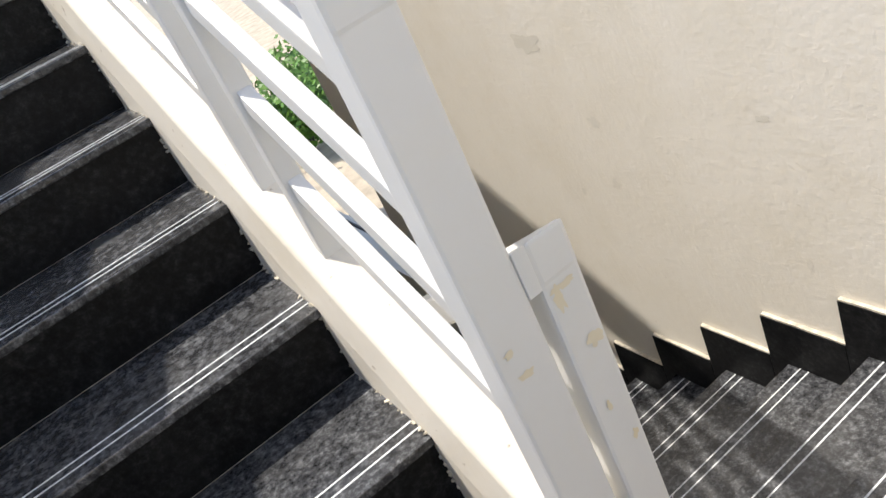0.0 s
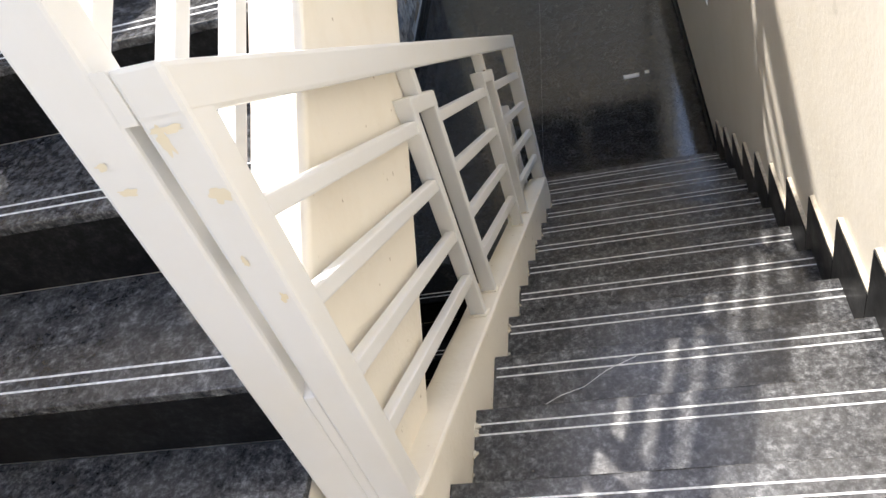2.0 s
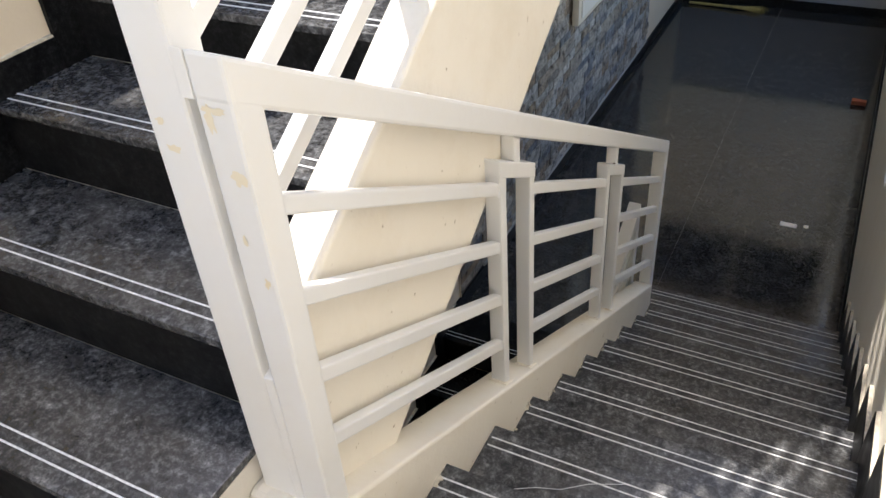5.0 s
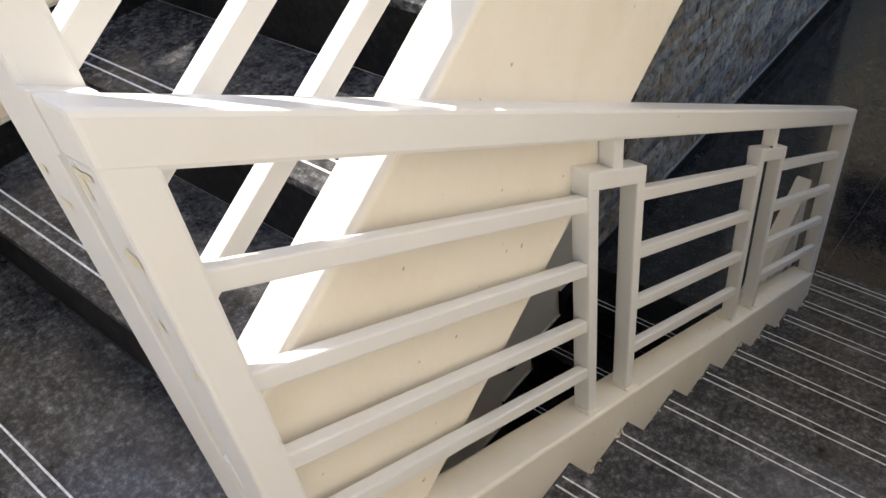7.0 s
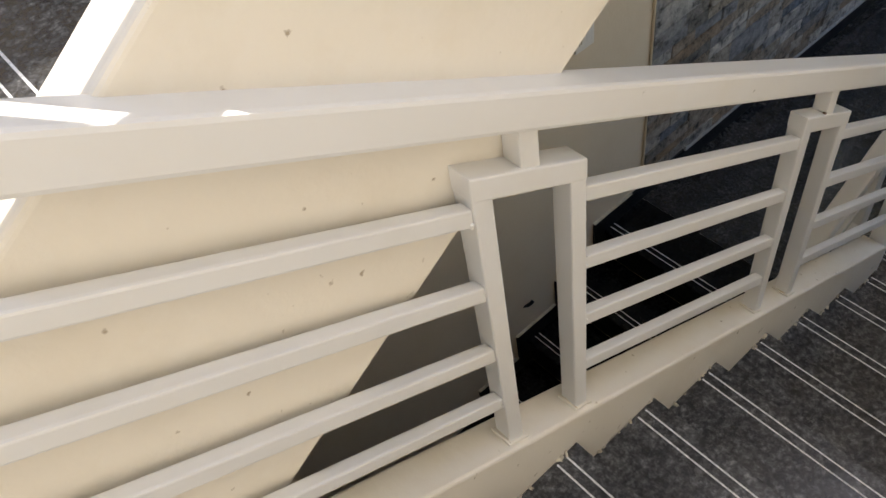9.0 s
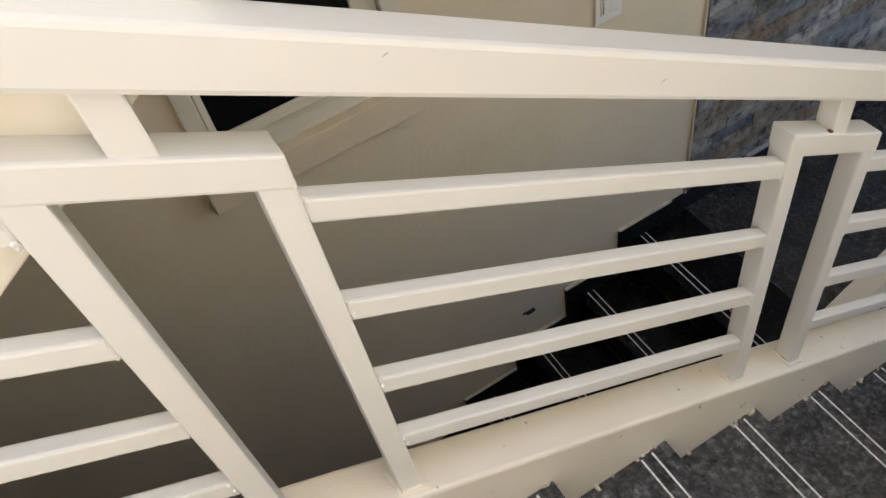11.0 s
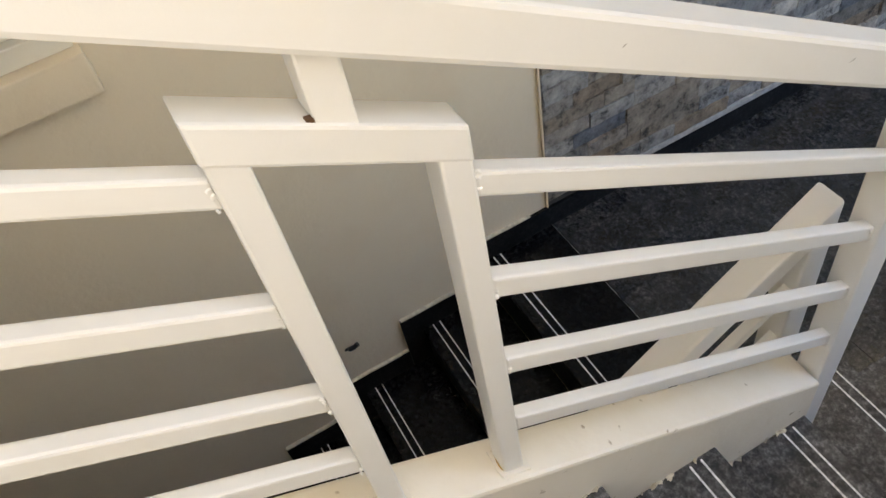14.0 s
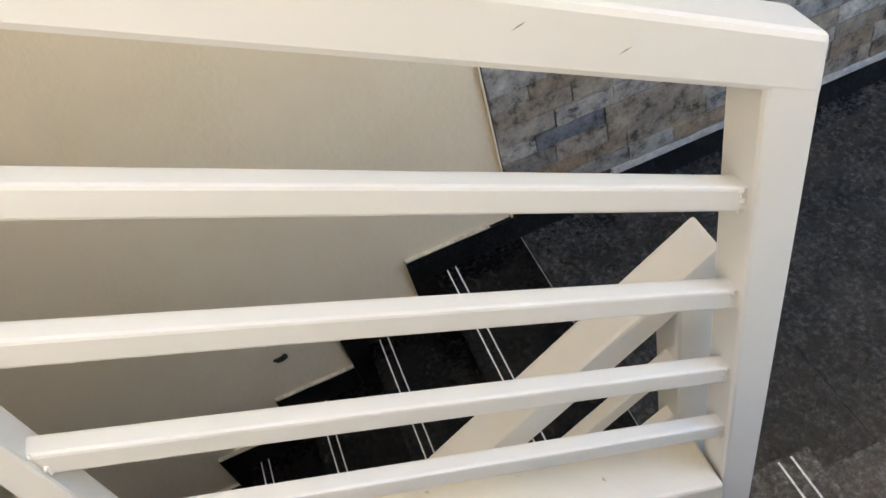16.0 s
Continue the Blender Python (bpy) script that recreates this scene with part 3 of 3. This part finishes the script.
# ---- shrubs in the yard ----
def shrub(x, y, z, size, seed):
    g = random.Random(seed)
    top = empty("shrub", "leafy green shrub growing in the sunny yard", "shrub", group="yard shrubs", at=(x, y, z))
    st = bmesh.new()
    lf = bmesh.new()
    for k in range(9):
        a, lean = g.uniform(0, 6.28), g.uniform(0.1, 0.55)
        tip = Vector((math.cos(a) * lean, math.sin(a) * lean, g.uniform(0.7, 1.1))) * size
        ring = []
        for q, rad in ((Vector((0, 0, 0)), 0.018), (tip * 0.55 + Vector((0, 0, 0.06)), 0.012), (tip, 0.004)):
            ring.append([st.verts.new(q + Vector((math.cos(j * 1.256), math.sin(j * 1.256), 0)) * rad) for j in range(5)])
        for p, q in zip(ring, ring[1:]):
            for j in range(5):
                st.faces.new((p[j], p[(j + 1) % 5], q[(j + 1) % 5], q[j]))
        for j in range(220):
            c = tip * g.uniform(0.3, 1.05) + Vector((g.gauss(0, 0.16), g.gauss(0, 0.16), g.gauss(0, 0.1))) * size
            d = Vector((g.gauss(0, 1), g.gauss(0, 1), g.gauss(0.3, 0.6))).normalized()
            sd = d.orthogonal().normalized() * 0.036
            n = d * 0.12
            v = [lf.verts.new(c), lf.verts.new(c + n * 0.5 + sd), lf.verts.new(c + n), lf.verts.new(c + n * 0.5 - sd)]
            lf.faces.new(v)
    part("stems", st, BLACKPIPE, top)
    part("leaves", lf, LEAF, top)


for i, (x, y, sz) in enumerate(((2.75, 9.9, 1.15), (3.3, 10.7, 1.2))):
    shrub(x, y, -2.0, sz, i)

# ---- stone cladding ----
cladding = empty("stone_cladding", "split stone cladding in grey, blue and brown", "wall cladding", kind="structure", at=(XW, 2.33, L1 + 0.1))
at_home(cladding, "grout_bed", box(XW, XW + 0.006, 2.325, 6.52, L1 + 0.1, 1.68), GROUT)
at_home(cladding, "edge_bead", box(XW, XW + 0.012, 2.318, 2.325, L1 + 0.1, 1.68, 0.002), BEIGE)
at_home(cladding, "grout_strip", roughen(box(XW, XW + 0.019, 2.66, 6.52, L1 + 0.1, L1 + 0.127, 0.004), 0.0015, 30), MORTAR, "pale grout strip")


def stone_mesh(seed):
    bm = bmesh.new()
    nx, nz = 6, 3
    grid = [[bm.verts.new((0, 0, 0)) for _ in range(nz + 1)] for _ in range(nx + 1)]
    for i in range(nx + 1):
        for j in range(nz + 1):
            rim = i in (0, nx) or j in (0, nz)
            p = Vector((i * 1.3, j * 1.1, seed * 7.3))
            d = 0.5 + 0.45 * noise.noise(p * 0.45) + 0.3 * noise.noise(p * 1.1)
            grid[i][j].co = ((0.55 if rim else 0.75) * 0.6 + 0.4 * d, i / nx, j / nz)
    for i in range(nx):
        for j in range(nz):
            bm.faces.new((grid[i][j], grid[i + 1][j], grid[i + 1][j + 1], grid[i][j + 1]))
    edge = [grid[i][0] for i in range(nx)] + [grid[nx][j] for j in range(nz)] + [grid[i][nz] for i in range(nx, 0, -1)] + [grid[0][j] for j in range(nz, 0, -1)]
    base = [bm.verts.new((0, v.co.y, v.co.z)) for v in edge]
    for k in range(len(edge)):
        m = (k + 1) % len(edge)
        bm.faces.new((edge[k], base[k], base[m], edge[m]))
    return mesh_of(bm, "stone", STONE)


STONES = [stone_mesh(k) for k in range(8)]
rng = random.Random(11)
near, far = [], []
z = L1 + 0.129
ROW = 0.062
while z < 1.52:
    y = 2.327
    while y < 6.5:
        kind = rng.random()
        ln = rng.uniform(0.28, 0.48)
        ln = min(ln, 6.52 - y)
        if kind < 0.28:
            ln *= 0.72
            cells = [(y, ln, z, 2 * ROW)]
        else:
            c1, c2 = rng.choice((0.38, 0.5, 0.62)), rng.choice((0.34, 0.45, 0.56, 0.66))
            cells = [(y, ln * c1, z, ROW), (y + ln * c1, ln * (1 - c1), z, ROW), (y, ln * c2, z + ROW, ROW), (y + ln * c2, ln * (1 - c2), z + ROW, ROW)]
        for c in cells:
            (near if c[0] < 3.9 and c[2] < -0.1 else far).append(c)
        y += ln
    z += 2 * ROW
near.sort(key=lambda c: c[0] + 0.7 * c[2])
far += near[300:]
near = near[:300]
for y, ln, z, h in near:
    o = part("stone", STONES[rng.randrange(8)], None, cladding)
    o.location = Vector((XW + 0.005, y + 0.0018, z + 0.0018)) - Vector(cladding.location)
    o.scale = (rng.uniform(0.008, 0.03), ln - 0.0036, h - 0.0036)
verts, faces = [], []
for y, ln, z, h in far:
    src = STONES[rng.randrange(8)]
    b, d = len(verts), rng.uniform(0.008, 0.03)
    verts += [(XW + 0.005 + v.co.x * d, y + 0.0018 + v.co.y * (ln - 0.0036), z + 0.0018 + v.co.z * (h - 0.0036)) for v in src.vertices]
    faces += [[b + k for k in p.vertices] for p in src.polygons]
me = bpy.data.meshes.new("stones")
me.from_pydata(verts, [], faces)
me.materials.append(STONE)
o = new("stones", me)
o.parent = cladding
o.matrix_parent_inverse = Matrix.Translation(-Vector(cladding.location))
tagged(o, kind="stuff")

# ---- floor slabs ----
for x0, x1, y0, y1 in FLOOR_SLABS:
    part("floor_slab", box(x0, x1, y0, y1, L1 - 0.02, L1, 0.0012), GRANITE_FLOOR, fl)

# ---- chipped plaster where the kerb meets the steps ----
rng = random.Random(21)
CHIPS = [box(-0.5, 0.5, -0.5, 0.5, -0.5, 0.5) for _ in range(5)]
CHIPS = [mesh_of(roughen(c, 0.32, 3.0 + k, 2), "plaster_chip", PUTTY) for k, c in enumerate(CHIPS)]
crumbs = empty("plaster_edge", "ragged plaster crumbs along the kerb foot", "plaster", at=(CA, 1.0, -0.6))
for i in range(0, 9):
    y, z = i * TA, -i * HA
    for k in range(11):
        o = part("plaster_chip", CHIPS[rng.randrange(5)], None, crumbs)
        if k < 8:
            p = (CA + 0.001, y - rng.uniform(0.0, TA - 0.02), z + 0.001)
        else:
            p = (CA + 0.001, y + 0.003, z - rng.uniform(0.0, HA))
        o.location = Vector(p) - Vector(crumbs.location)
        o.rotation_euler = (rng.uniform(0, 6), rng.uniform(0, 6), rng.uniform(0, 6))
        q = rng.uniform(0.004, 0.013)
        o.scale = (q * 0.5, q * rng.uniform(0.8, 2.2), q)
ragged = empty("plaster_edge", "ragged white plaster line along the upper treads", "plaster", at=(-0.126, 0.4, 0.9))
for i in range(-1, 6):
    y, z = 0.01 + i * TU, 0.757 + i * HU
    for k in range(18):
        o = part("plaster_chip", CHIPS[rng.randrange(5)], None, ragged)
        if k < 10:
            p = (-0.127, y + rng.uniform(0.0, TU - 0.02), z + 0.001)
        else:
            p = (-0.127, y - 0.004, z - rng.uniform(0.0, HU))
        o.location = Vector(p) - Vector(ragged.location)
        o.rotation_euler = (rng.uniform(0, 6), rng.uniform(0, 6), rng.uniform(0, 6))
        q = rng.uniform(0.003, 0.008)
        o.scale = (q * 0.7, q * rng.uniform(0.8, 2.0), q)
crack = bmesh.new()
pts = [(0.16, 0.10), (0.24, 0.145), (0.30, 0.165), (0.36, 0.21), (0.45, 0.25)]
for (x0, y0), (x1, y1) in zip(pts, pts[1:]):
    add_box(crack, min(x0, x1) - 0.001, max(x0, x1) + 0.001, 0, 0.0016, 0, 0.0006)
    d = (y1 - y0) / (x1 - x0)
    for v in list(crack.verts)[-8:]:
        v.co.y += y0 + (v.co.x - x0) * d
for v in crack.verts:
    v.co.z += -HA + 0.0002
tagged(part("tread_scratch", crack, LINE), "pale scratch across a black granite tread", "scratch")

# ---- smudges on the sunny wall, scuffs on the rail ----
SMUDGES = ((0.841, 0.379, 0.03, 0.022), (0.848, 0.615, 0.03, 0.025), (1.03, 0.305, 0.018, 0.02), (1.054, 0.885, 0.09, 0.05), (0.146, 0.256, 0.012, 0.03), (0.192, 0.7, 0.03, 0.012))
SMUDGE = paint("wall_smudge", (0.70, 0.655, 0.56), (0.76, 0.71, 0.61), 0.65, 0.2)
for i, (y, z, w2, h2) in enumerate(SMUDGES):
    part("smudge", blot("smudge", y, z, w2, h2, ("x", XE - 0.0007), i * 2.3), SMUDGE, e, "faint grey smudge")
SCUFF = plain("grey_scuff", (0.34, 0.32, 0.29), 0.7)
for i, (y, d, ln) in enumerate(((1.06, 0.03, 0.005), (2.14, 0.03, 0.006), (2.06, 0.042, 0.006), (0.74, 0.05, 0.004), (1.72, 0.035, 0.003))):
    zc = ZA - 0.574 * y + d
    b = bmesh.new()
    q = [b.verts.new((0.0504, y - ln, zc - 0.0012)), b.verts.new((0.0504, y, zc + 0.0012)), b.verts.new((0.0504, y + ln, zc + 0.0018)), b.verts.new((0.0504, y + ln * 0.4, zc + 0.0002)), b.verts.new((0.0504, y, zc - 0.0004))]
    b.faces.new(q)
    at_home(ra, "scuff", b, SCUFF, "small grey scuff")
for y, zz in ((0.424, 0), (0.61, 0), (1.348, 0), (1.538, 0)):
    zc = 0.112 - 0.568 * y
    fb = box(-0.004, 0.048, y - 0.026, y + 0.026, zc - 0.012, zc + 0.006, 0.003)
    for v in fb.verts:
        v.co.z += -0.568 * (v.co.y - y)
    at_home(ra, "foot_mortar", roughen(fb, 0.004, 40, 3), CURB, "rough plaster round the leg foot")
    rs = box(0.0, 0.0465, y - 0.0205, y - 0.0178, zc + 0.002, zc + 0.016)
    at_home(ra, "rust_mark", roughen(rs, 0.002, 60, 2), RUST, "rust mark at the leg foot")
